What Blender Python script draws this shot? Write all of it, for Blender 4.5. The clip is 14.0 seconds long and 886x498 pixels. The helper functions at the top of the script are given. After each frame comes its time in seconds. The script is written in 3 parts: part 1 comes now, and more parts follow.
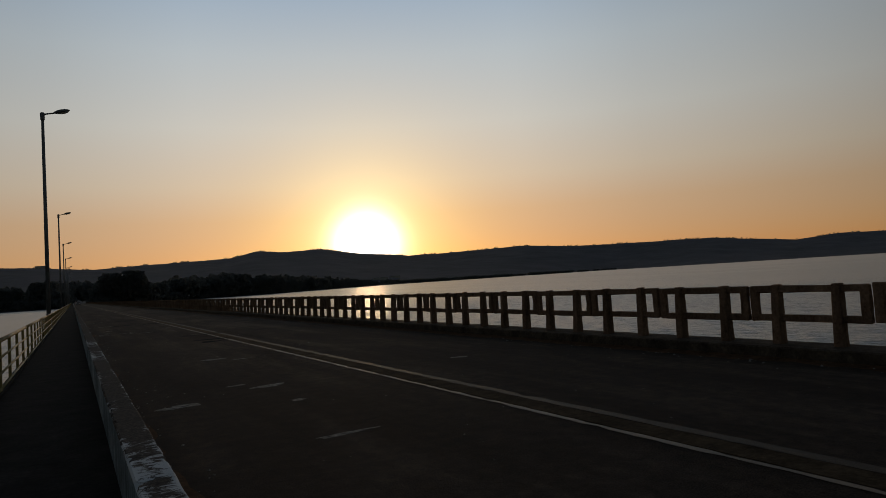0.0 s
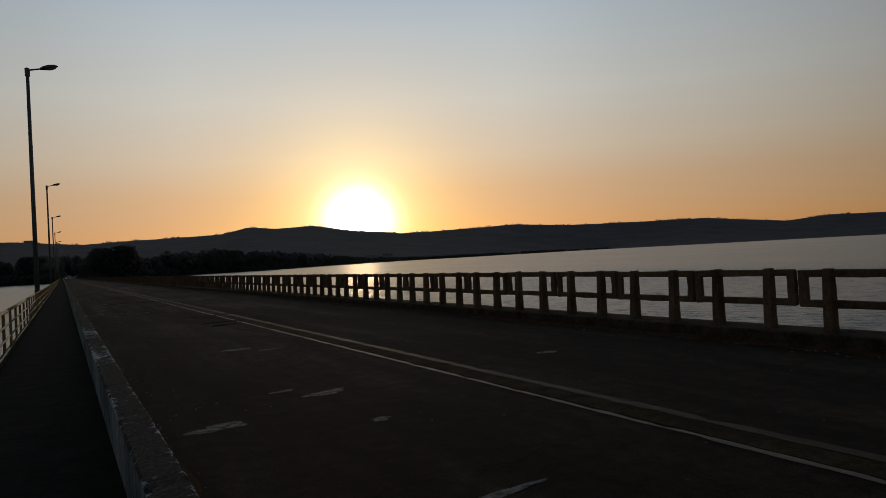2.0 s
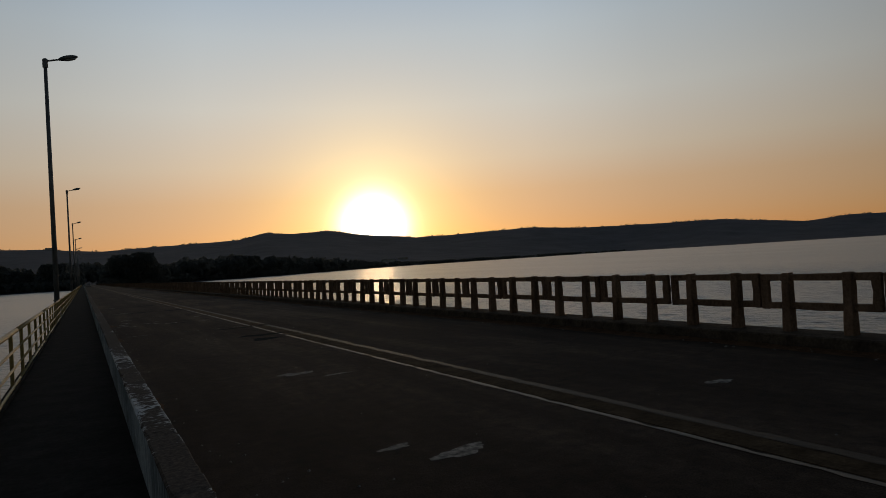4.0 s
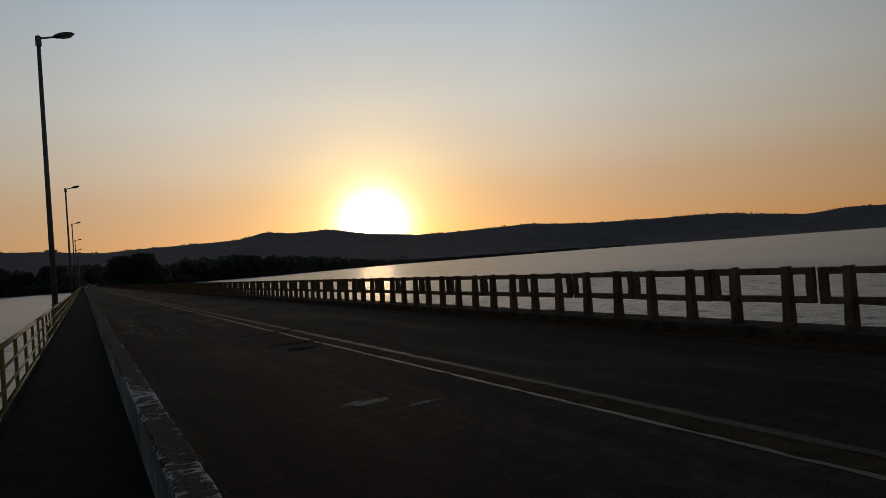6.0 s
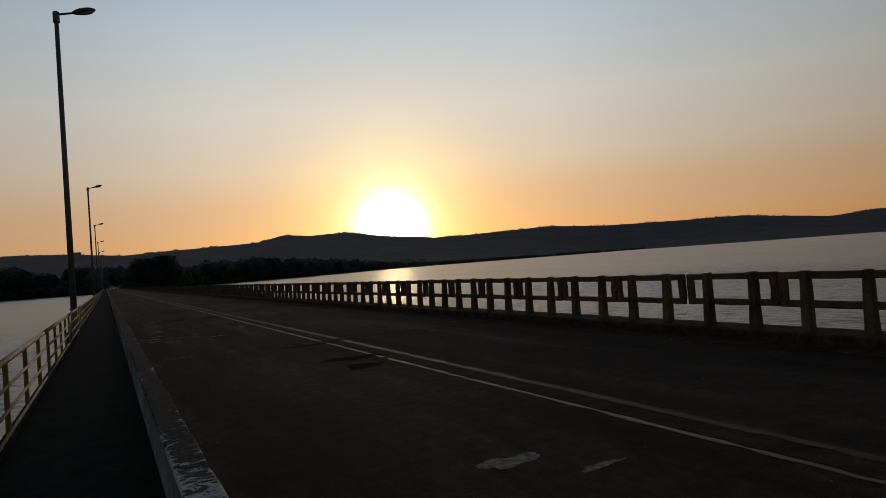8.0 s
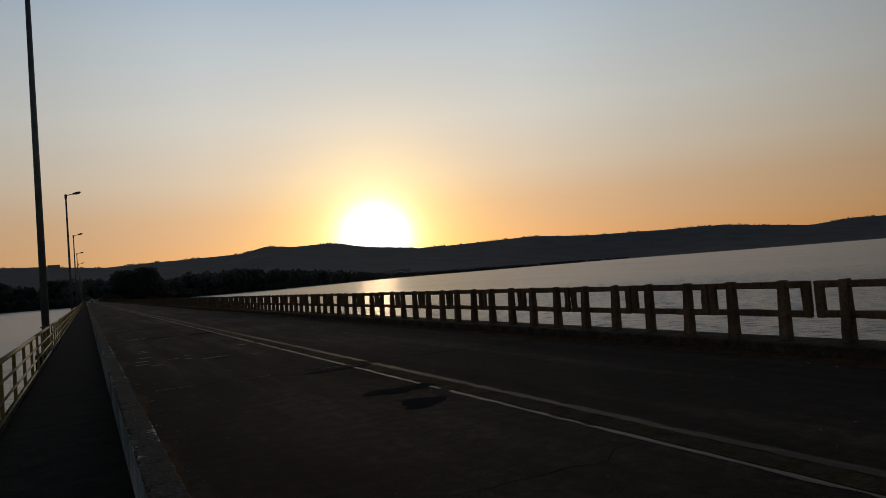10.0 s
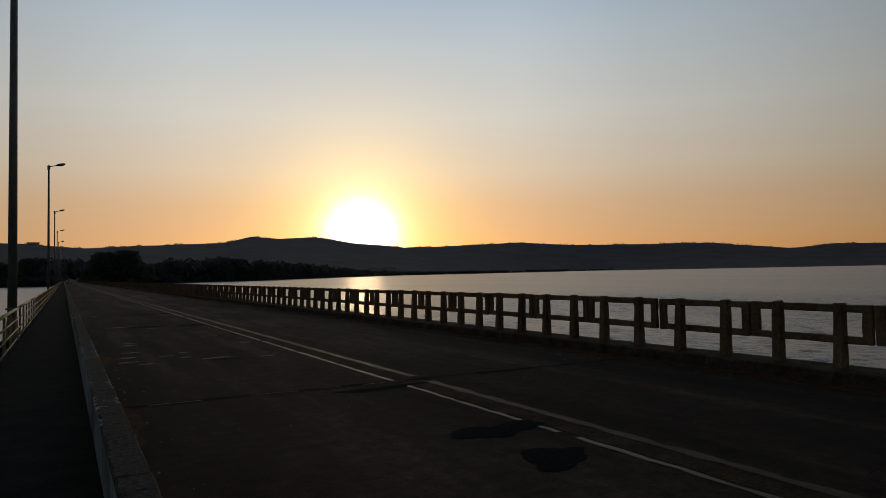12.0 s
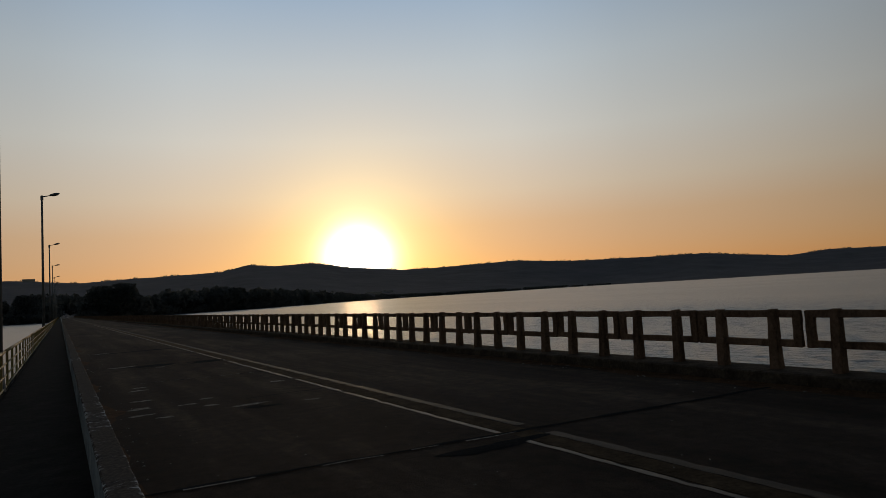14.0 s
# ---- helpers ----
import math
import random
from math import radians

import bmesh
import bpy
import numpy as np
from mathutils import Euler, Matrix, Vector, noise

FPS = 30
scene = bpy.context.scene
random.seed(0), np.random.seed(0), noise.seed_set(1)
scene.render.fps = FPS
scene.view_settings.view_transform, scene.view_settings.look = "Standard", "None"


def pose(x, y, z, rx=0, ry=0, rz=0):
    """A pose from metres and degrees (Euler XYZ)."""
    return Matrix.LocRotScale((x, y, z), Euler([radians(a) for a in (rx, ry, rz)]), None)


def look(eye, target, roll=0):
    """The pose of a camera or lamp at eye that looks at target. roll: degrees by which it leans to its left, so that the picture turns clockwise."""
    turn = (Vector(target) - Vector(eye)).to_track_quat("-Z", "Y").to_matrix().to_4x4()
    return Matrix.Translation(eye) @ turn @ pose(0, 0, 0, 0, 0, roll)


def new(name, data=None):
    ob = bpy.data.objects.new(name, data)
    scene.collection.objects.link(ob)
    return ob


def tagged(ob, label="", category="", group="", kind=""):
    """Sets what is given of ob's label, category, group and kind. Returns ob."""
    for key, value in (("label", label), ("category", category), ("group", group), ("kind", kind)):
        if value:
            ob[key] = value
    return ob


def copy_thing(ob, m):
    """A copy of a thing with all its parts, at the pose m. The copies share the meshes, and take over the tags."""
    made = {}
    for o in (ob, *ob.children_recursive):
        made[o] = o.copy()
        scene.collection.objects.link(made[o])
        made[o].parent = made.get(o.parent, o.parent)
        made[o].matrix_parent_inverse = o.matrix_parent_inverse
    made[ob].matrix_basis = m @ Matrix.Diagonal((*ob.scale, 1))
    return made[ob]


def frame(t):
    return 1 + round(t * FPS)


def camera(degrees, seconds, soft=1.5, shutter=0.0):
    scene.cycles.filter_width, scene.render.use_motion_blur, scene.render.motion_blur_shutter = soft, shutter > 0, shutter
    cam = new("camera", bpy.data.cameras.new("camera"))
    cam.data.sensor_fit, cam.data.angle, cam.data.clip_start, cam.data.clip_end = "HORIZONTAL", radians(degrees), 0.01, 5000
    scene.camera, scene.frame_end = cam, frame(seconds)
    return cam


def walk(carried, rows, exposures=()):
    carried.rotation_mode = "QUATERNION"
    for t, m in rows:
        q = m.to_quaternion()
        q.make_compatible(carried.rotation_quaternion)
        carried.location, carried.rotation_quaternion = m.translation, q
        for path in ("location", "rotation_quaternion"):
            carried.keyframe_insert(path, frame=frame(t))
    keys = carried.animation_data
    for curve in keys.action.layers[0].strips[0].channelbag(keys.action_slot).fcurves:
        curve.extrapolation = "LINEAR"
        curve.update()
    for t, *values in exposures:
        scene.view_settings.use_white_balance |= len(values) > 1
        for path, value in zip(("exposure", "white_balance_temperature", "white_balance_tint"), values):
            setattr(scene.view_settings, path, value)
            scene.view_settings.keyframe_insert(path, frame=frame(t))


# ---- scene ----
# A two-lane concrete road bridge over a reservoir at sunset. The bridge runs along +y; the road surface is z = 0.
cam = camera(70.23, 14.0, soft=0.85)
# seconds, x, y, z, yaw, pitch, roll
ROWS = [
    (0.0, 0.017, 0.000, 1.392, -30.428, 2.757, 3.572),
    (0.5, -0.052, 0.632, 1.423, -28.823, 0.771, 3.606),
    (1.0, -0.048, 1.315, 1.445, -31.054, 0.788, 3.346),
    (1.5, -0.025, 1.923, 1.445, -28.413, 0.583, 4.126),
    (2.0, -0.019, 2.572, 1.449, -31.161, 0.713, 3.097),
    (2.5, -0.043, 3.174, 1.470, -30.215, 0.195, 3.083),
    (3.0, -0.033, 3.810, 1.475, -28.833, 0.835, 2.897),
    (5.5, -0.067, 6.976, 1.504, -31.492, 1.241, 4.697),
    (6.0, -0.057, 7.612, 1.504, -29.776, 0.903, 4.258),
    (6.5, -0.026, 8.238, 1.505, -28.936, -1.964, 4.140),
    (7.0, 0.012, 8.860, 1.506, -26.795, 1.853, 3.478),
    (7.5, -0.014, 9.514, 1.506, -28.576, 0.941, 3.783),
    (8.0, -0.013, 10.120, 1.510, -28.164, 1.261, 4.218),
    (10.5, 0.019, 13.361, 1.532, -30.283, 2.253, 4.044),
    (11.0, -0.027, 14.076, 1.521, -31.053, 2.371, 1.840),
    (11.5, -0.014, 14.738, 1.525, -33.334, 2.469, 2.157),
    (12.0, 0.023, 15.445, 1.521, -31.034, 2.154, 1.147),
    (12.5, 0.053, 16.072, 1.511, -31.716, 2.360, 2.791),
    (13.0, 0.043, 16.731, 1.529, -29.177, 1.875, 2.792),
    (13.5, 0.040, 17.313, 1.501, -30.181, 2.966, 3.991),
    (14.0, 0.037, 17.956, 1.522, -31.215, 4.042, 3.387),
]
walk(cam, [(t, pose(x, y, z, 90 + pitch, roll, yaw)) for t, x, y, z, yaw, pitch, roll in ROWS],
     exposures=((0.0, -0.06), (1.5, -0.04), (3.0, -0.02), (5.5, -0.04), (6.5, 0.05), (7.0, 0.09), (12.5, 0.08), (14.0, 0.03)))

# ---- light ----
SUN_AZ, SUN_EL = 23.75, 3.5
world = bpy.data.worlds.new("world")
scene.world = world
world.use_nodes = True
wn, wl = world.node_tree.nodes, world.node_tree.links
sky = wn.new("ShaderNodeTexSky")
sky.sky_type = "NISHITA"
sky.sun_disc = False
sky.sun_elevation, sky.sun_rotation = radians(SUN_EL), radians(SUN_AZ)
sky.altitude, sky.air_density, sky.dust_density, sky.ozone_density = 400, 1.0, 0.3, 1.0
SKY = 0.03
sa, se = radians(SUN_AZ), radians(SUN_EL)


def wmath(op, a, b=0.0):
    n = wn.new("ShaderNodeMath")
    n.operation = op
    for sock, v in zip(n.inputs, (a, b)):
        if isinstance(v, (int, float)):
            sock.default_value = v
        else:
            wl.new(v, sock)
    return n.outputs[0]


def wramp(fac, stops):
    r = wn.new("ShaderNodeValToRGB")
    els = r.color_ramp.elements
    while len(els) < len(stops):
        els.new(0.5)
    for e, (p, c) in zip(els, stops):
        e.position, e.color = p, (*c, 1)
    wl.new(fac, r.inputs[0])
    return r.outputs[0]


def wmix(mode, a, b, fac=1.0):
    m = wn.new("ShaderNodeMix")
    m.data_type, m.blend_type = "RGBA", mode
    m.inputs["Factor"].default_value = fac
    for sock, v in ((m.inputs["A"], a), (m.inputs["B"], b)):
        if isinstance(v, tuple):
            sock.default_value = (*v, 1)
        else:
            wl.new(v, sock)
    return m.outputs["Result"]


def wdot(vec, d):
    n = wn.new("ShaderNodeVectorMath")
    n.operation = "DOT_PRODUCT"
    n.inputs[1].default_value = d
    wl.new(vec, n.inputs[0])
    return n.outputs["Value"]


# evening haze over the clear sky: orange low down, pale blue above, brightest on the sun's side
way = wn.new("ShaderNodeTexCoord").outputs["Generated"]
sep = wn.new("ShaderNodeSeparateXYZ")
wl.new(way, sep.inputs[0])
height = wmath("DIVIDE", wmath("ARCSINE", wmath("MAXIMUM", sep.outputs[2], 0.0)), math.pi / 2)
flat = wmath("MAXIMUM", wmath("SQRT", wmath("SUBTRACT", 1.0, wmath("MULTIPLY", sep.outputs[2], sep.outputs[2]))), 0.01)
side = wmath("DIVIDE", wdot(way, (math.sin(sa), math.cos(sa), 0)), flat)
# unseen upper sky drops to near black to hold light off the ground
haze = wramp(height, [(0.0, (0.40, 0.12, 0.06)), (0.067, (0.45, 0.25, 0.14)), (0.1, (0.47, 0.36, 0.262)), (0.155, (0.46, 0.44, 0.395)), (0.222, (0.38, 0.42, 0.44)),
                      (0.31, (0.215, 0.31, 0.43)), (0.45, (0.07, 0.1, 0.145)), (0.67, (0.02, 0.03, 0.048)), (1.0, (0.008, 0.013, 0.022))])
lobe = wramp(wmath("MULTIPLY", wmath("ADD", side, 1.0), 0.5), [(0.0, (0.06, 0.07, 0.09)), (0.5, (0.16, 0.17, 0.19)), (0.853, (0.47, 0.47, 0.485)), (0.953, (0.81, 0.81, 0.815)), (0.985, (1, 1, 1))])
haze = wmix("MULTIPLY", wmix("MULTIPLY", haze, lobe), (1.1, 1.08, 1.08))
# the bright halo round the low sun: camera bloom put into the sky colour
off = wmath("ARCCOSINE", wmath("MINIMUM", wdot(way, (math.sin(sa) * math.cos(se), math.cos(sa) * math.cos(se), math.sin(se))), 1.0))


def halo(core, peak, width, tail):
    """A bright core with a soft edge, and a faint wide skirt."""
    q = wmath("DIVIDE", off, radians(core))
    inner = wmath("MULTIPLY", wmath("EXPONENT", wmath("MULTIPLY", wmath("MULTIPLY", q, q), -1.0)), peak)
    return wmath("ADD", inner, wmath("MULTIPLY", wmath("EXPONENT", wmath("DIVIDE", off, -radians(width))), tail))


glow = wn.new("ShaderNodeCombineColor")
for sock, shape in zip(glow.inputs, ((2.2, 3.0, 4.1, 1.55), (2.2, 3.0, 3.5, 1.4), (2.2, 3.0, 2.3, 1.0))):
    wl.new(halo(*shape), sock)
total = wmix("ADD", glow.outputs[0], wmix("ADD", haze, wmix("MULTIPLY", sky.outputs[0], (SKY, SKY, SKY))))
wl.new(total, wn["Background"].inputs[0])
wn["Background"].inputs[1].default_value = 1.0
sun = new("sun", bpy.data.lights.new("sun", "SUN"))
sun.data.energy, sun.data.angle, sun.data.color = 0.06, radians(3.0), (1.0, 0.58, 0.25)
sun.matrix_world = look((0, 0, 60), (-math.sin(sa) * math.cos(se) * 50, -math.cos(sa) * math.cos(se) * 50, 60 - math.sin(se) * 50))


# ---- materials ----
def mat(name, base=(0.2, 0.2, 0.2), rough=0.8, metal=0.0):
    m = bpy.data.materials.new(name)
    m.use_nodes = True
    b = m.node_tree.nodes["Principled BSDF"]
    b.inputs["Base Color"].default_value = (*base, 1)
    b.inputs["Roughness"].default_value = rough
    b.inputs["Metallic"].default_value = metal
    b.inputs["Specular IOR Level"].default_value = 0.015 if rough > 0.65 else 0.5
    return m, m.node_tree.nodes, m.node_tree.links, b


def place(nd, lk, scale=(1, 1, 1)):
    g = nd.new("ShaderNodeNewGeometry")
    mp = nd.new("ShaderNodeMapping")
    mp.inputs["Scale"].default_value = scale
    lk.new(g.outputs["Position"], mp.inputs["Vector"])
    return mp.outputs[0]


def grain(nd, lk, vec, scale, detail=6, rough=0.6, dist=0.0):
    n = nd.new("ShaderNodeTexNoise")
    n.inputs["Scale"].default_value, n.inputs["Detail"].default_value = scale, detail
    n.inputs["Roughness"].default_value, n.inputs["Distortion"].default_value = rough, dist
    lk.new(vec, n.inputs["Vector"])
    return n.outputs["Fac"]


def ramp(nd, lk, fac, stops):
    r = nd.new("ShaderNodeValToRGB")
    els = r.color_ramp.elements
    while len(els) < len(stops):
        els.new(0.5)
    for e, (p, c) in zip(els, stops):
        e.position, e.color = p, (*c, 1) if len(c) == 3 else c
    lk.new(fac, r.inputs[0])
    return r.outputs[0]


def mix(nd, lk, fac, a, b, mode="MIX"):
    m = nd.new("ShaderNodeMix")
    m.data_type, m.blend_type = "RGBA", mode
    for sock, v in ((m.inputs["Factor"], fac), (m.inputs["A"], a), (m.inputs["B"], b)):
        if isinstance(v, tuple):
            sock.default_value = (*v, 1)
        elif isinstance(v, (int, float)):
            sock.default_value = v
        else:
            lk.new(v, sock)
    return m.outputs["Result"]


def bump(nd, lk, b, height, strength=0.4, distance=0.01):
    n = nd.new("ShaderNodeBump")
    n.inputs["Strength"].default_value, n.inputs["Distance"].default_value = strength, distance
    lk.new(height, n.inputs["Height"])
    lk.new(n.outputs[0], b.inputs["Normal"])


def g3(v):
    return (v, v, v)


def asphalt():
    m, nd, lk, b = mat("asphalt", rough=0.85)
    b.inputs["Specular IOR Level"].default_value = 0.028
    p = place(nd, lk)
    big = grain(nd, lk, place(nd, lk, (1.0, 0.3, 1)), 0.55, 6, 0.7, 0.5)
    lane = grain(nd, lk, place(nd, lk, (1.0, 0.03, 1)), 1.6, 4, 0.6)
    fine = grain(nd, lk, p, 70, 3, 0.7)
    mid = grain(nd, lk, p, 5, 7, 0.75, 0.3)
    c = ramp(nd, lk, mix(nd, lk, 0.4, big, lane), [(0.33, (0.016, 0.0112, 0.0083)), (0.5, (0.042, 0.029, 0.021)), (0.68, (0.098, 0.069, 0.05))])
    c = mix(nd, lk, 0.7, c, ramp(nd, lk, fine, [(0.3, g3(0.15)), (0.7, g3(0.9))]), "OVERLAY")
    c = mix(nd, lk, 0.8, c, ramp(nd, lk, mid, [(0.35, g3(0.2)), (0.65, g3(0.8))]), "OVERLAY")
    lk.new(c, b.inputs["Base Color"])
    lk.new(ramp(nd, lk, mid, [(0.3, g3(0.72)), (0.7, g3(0.95))]), b.inputs["Roughness"])
    bump(nd, lk, b, mix(nd, lk, 0.5, fine, grain(nd, lk, p, 22, 4, 0.7)), 0.8, 0.012)
    return m


def smooth_patch():
    m, nd, lk, b = mat("smooth_patch", rough=0.7)
    b.inputs["Specular IOR Level"].default_value = 0.14
    p = place(nd, lk)
    # base colour paled to carry part of the sky's grazing sheen
    lk.new(ramp(nd, lk, grain(nd, lk, p, 14), [(0.36, (0.04, 0.034, 0.029)), (0.47, (0.15, 0.132, 0.114)), (0.62, (0.3, 0.27, 0.235))]), b.inputs["Base Color"])
    lk.new(ramp(nd, lk, grain(nd, lk, p, 20), [(0.35, g3(0.6)), (0.65, g3(0.85))]), b.inputs["Roughness"])
    bump(nd, lk, b, grain(nd, lk, p, 120), 0.3, 0.004)
    return m


def tar():
    m, nd, lk, b = mat("tar", rough=0.9)
    b.inputs["Specular IOR Level"].default_value = 0.005
    lk.new(ramp(nd, lk, grain(nd, lk, place(nd, lk), 30), [(0.3, (0.01, 0.0105, 0.011)), (0.7, (0.026, 0.0265, 0.0275))]), b.inputs["Base Color"])
    bump(nd, lk, b, grain(nd, lk, place(nd, lk), 80), 0.6, 0.01)
    return m


def road_paint(name, lo, gloss):
    m, nd, lk, b = mat(name, rough=0.5)
    b.inputs["Specular IOR Level"].default_value = gloss
    p = place(nd, lk)
    wear = grain(nd, lk, place(nd, lk, (1, 0.2, 1)), 9, 8, 0.75)
    big = grain(nd, lk, place(nd, lk, (1, 0.3, 1)), 1.3, 4, 0.6)
    f = mix(nd, lk, 0.5, wear, big)
    c = ramp(nd, lk, f, [(lo, (0.035, 0.024, 0.016)), (lo + 0.09, (0.08, 0.049, 0.026)), (lo + 0.28, (0.23, 0.138, 0.069))])
    lk.new(c, b.inputs["Base Color"])
    bump(nd, lk, b, grain(nd, lk, p, 90), 0.4, 0.005)
    return m


def concrete(name="weathered_concrete", a=(0.065, 0.04, 0.027), c2=(0.25, 0.16, 0.105), streak=True):
    m, nd, lk, b = mat(name, rough=0.85)
    p = place(nd, lk)
    big = grain(nd, lk, place(nd, lk, (1, 1, 0.4) if streak else (1, 1, 1)), 3.2, 7, 0.7)
    spots = grain(nd, lk, p, 24, 5, 0.7)
    c = ramp(nd, lk, big, [(0.3, a), (0.7, c2)])
    c = mix(nd, lk, 0.6, c, ramp(nd, lk, spots, [(0.3, g3(0.2)), (0.7, g3(0.75))]), "OVERLAY")
    lk.new(c, b.inputs["Base Color"])
    bump(nd, lk, b, spots, 0.5, 0.008)
    return m


def parapet_top():
    # bare grey concrete with flakes of old white paint, more of it along the edges
    m, nd, lk, b = mat("flaked_white_paint_on_concrete", rough=0.75)
    p = place(nd, lk)
    g = nd.new("ShaderNodeNewGeometry")
    sep = nd.new("ShaderNodeSeparateXYZ")
    lk.new(g.outputs["Position"], sep.inputs[0])
    edge = nd.new("ShaderNodeMath")
    edge.operation = "SUBTRACT"
    edge.inputs[1].default_value = 0.29
    lk.new(sep.outputs[0], edge.inputs[0])
    ab = nd.new("ShaderNodeMath")
    ab.operation = "ABSOLUTE"
    lk.new(edge.outputs[0], ab.inputs[0])
    near = ramp(nd, lk, ab.outputs[0], [(0.03, g3(0.0)), (0.06, g3(0.02)), (0.077, g3(0.055))])
    flake = grain(nd, lk, place(nd, lk, (0.75, 1.15, 1)), 13, 9, 0.7, 0.9)
    patch = ramp(nd, lk, grain(nd, lk, place(nd, lk, (1, 0.6, 1)), 0.8, 4, 0.6), [(0.36, g3(0.49)), (0.62, g3(0.69))])
    tot = mix(nd, lk, 1.0, mix(nd, lk, 0.5, flake, patch), near, "ADD")
    # less of the paint is left on the walls further along
    stretch = nd.new("ShaderNodeMapRange")
    stretch.inputs["From Min"].default_value, stretch.inputs["From Max"].default_value = 13.0, 18.0
    stretch.inputs["To Min"].default_value, stretch.inputs["To Max"].default_value = 0.036, -0.012
    lk.new(sep.outputs[1], stretch.inputs["Value"])
    more = nd.new("ShaderNodeMath")
    more.operation = "ADD"
    lk.new(tot, more.inputs[0])
    lk.new(stretch.outputs[0], more.inputs[1])
    tot = more.outputs[0]
    mask = ramp(nd, lk, tot, [(0.625, g3(0)), (0.655, g3(1))])
    base = ramp(nd, lk, grain(nd, lk, p, 40, 6, 0.7), [(0.32, (0.028, 0.023, 0.02)), (0.5, (0.075, 0.06, 0.05)), (0.7, (0.15, 0.122, 0.1))])
    lk.new(mix(nd, lk, mask, base, (0.55, 0.55, 0.54)), b.inputs["Base Color"])
    bump(nd, lk, b, mix(nd, lk, 0.5, mask, grain(nd, lk, p, 70)), 0.5, 0.006)
    return m


def parapet_side():
    m, nd, lk, b = mat("stained_white_paint", rough=0.7)
    p = place(nd, lk)
    run = mix(nd, lk, 0.5, grain(nd, lk, place(nd, lk, (1, 7, 0.6)), 3, 6, 0.7), grain(nd, lk, place(nd, lk, (1, 1, 2)), 0.7, 4, 0.6))
    c = ramp(nd, lk, run, [(0.36, (0.05, 0.058, 0.063)), (0.5, (0.21, 0.245, 0.262)), (0.66, (0.48, 0.53, 0.555))])
    lk.new(mix(nd, lk, 0.5, c, ramp(nd, lk, grain(nd, lk, p, 22, 7, 0.75), [(0.35, g3(0.25)), (0.6, g3(0.7))]), "OVERLAY"), b.inputs["Base Color"])
    bump(nd, lk, b, grain(nd, lk, p, 50), 0.4, 0.006)
    return m


def yellow_paint():
    m, nd, lk, b = mat("faded_yellow_paint", rough=0.55)
    p = place(nd, lk)
    rust = ramp(nd, lk, grain(nd, lk, p, 9, 8, 0.75), [(0.55, g3(0)), (0.66, g3(1))])
    y = ramp(nd, lk, grain(nd, lk, p, 3, 4), [(0.3, (0.19, 0.13, 0.037)), (0.7, (0.33, 0.24, 0.07))])
    lk.new(mix(nd, lk, rust, y, (0.13, 0.07, 0.035)), b.inputs["Base Color"])
    bump(nd, lk, b, grain(nd, lk, p, 60), 0.3, 0.003)
    return m


def galvanised():
    m, nd, lk, b = mat("dull_galvanised_steel", rough=0.6, metal=0.3)
    p = place(nd, lk, (1, 1, 0.3))
    lk.new(ramp(nd, lk, grain(nd, lk, p, 8, 6), [(0.3, (0.1, 0.1, 0.1)), (0.7, (0.22, 0.22, 0.215))]), b.inputs["Base Color"])
    return m


def foliage(name, a, c2, scale, thin=False):
    m, nd, lk, b = mat(name, rough=0.9)
    b.inputs["Specular IOR Level"].default_value = 0.1
    lk.new(ramp(nd, lk, grain(nd, lk, place(nd, lk), scale, 5, 0.65), [(0.3, a), (0.7, c2)]), b.inputs["Base Color"])
    if thin:
        # leaf translucency, raised further to imitate a veil of haze
        tr, mx, out = nd.new("ShaderNodeBsdfTranslucent"), nd.new("ShaderNodeMixShader"), nd["Material Output"]
        tr.inputs["Color"].default_value = (0.19, 0.19, 0.17, 1)
        mx.inputs[0].default_value = 0.5
        lk.new(b.outputs[0], mx.inputs[1])
        lk.new(tr.outputs[0], mx.inputs[2])
        lk.new(mx.outputs[0], out.inputs["Surface"])
    return m


def lake(name, height, r0, r1, level, pitch):
    m, nd, lk, b = mat(name, base=(0.075, 0.08, 0.075), rough=0.28)
    b.inputs["IOR"].default_value = 1.333
    b.inputs["Specular IOR Level"].default_value = level
    fine = grain(nd, lk, place(nd, lk, (1.0, 0.6, 1)), pitch, 3, 0.6, 0.8)
    mid = grain(nd, lk, place(nd, lk, (1.0, 0.7, 1)), 0.6, 3, 0.6, 0.8)
    wide = grain(nd, lk, place(nd, lk, (1.0, 0.35, 1)), 0.02, 3, 0.6, 0.5)
    h = mix(nd, lk, 0.4, fine, mid)
    bump(nd, lk, b, h, 1.0, height)
    lk.new(ramp(nd, lk, wide, [(0.35, g3(r0)), (0.65, g3(r1))]), b.inputs["Roughness"])
    return m


M_ASPHALT, M_SMOOTH, M_TAR, M_LINE = asphalt(), smooth_patch(), tar(), road_paint("road_paint", 0.4, 0.19)
M_LINE2 = road_paint("worn_road_paint", 0.5, 0.03)
M_OLD = concrete("worn_brown_paint", (0.033, 0.022, 0.013), (0.1, 0.066, 0.037), False)
M_CONC, M_KERB = concrete(), concrete("dirty_kerb_concrete", (0.03, 0.023, 0.018), (0.11, 0.085, 0.062), False)
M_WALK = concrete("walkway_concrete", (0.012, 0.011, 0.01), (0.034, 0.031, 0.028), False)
M_PTOP, M_PSIDE, M_YELLOW, M_STEEL = parapet_top(), parapet_side(), yellow_paint(), galvanised()
# blue tint in the hill colour stands for distance haze
M_HILL = foliage("hazed_hill_scrub", (0.04, 0.041, 0.05), (0.08, 0.078, 0.092), 0.006)
# leaf colour lifted towards grey, painting in haze and lens glare
M_LEAF = foliage("hazed_foliage", (0.1, 0.108, 0.106), (0.12, 0.13, 0.125), 0.12, True)
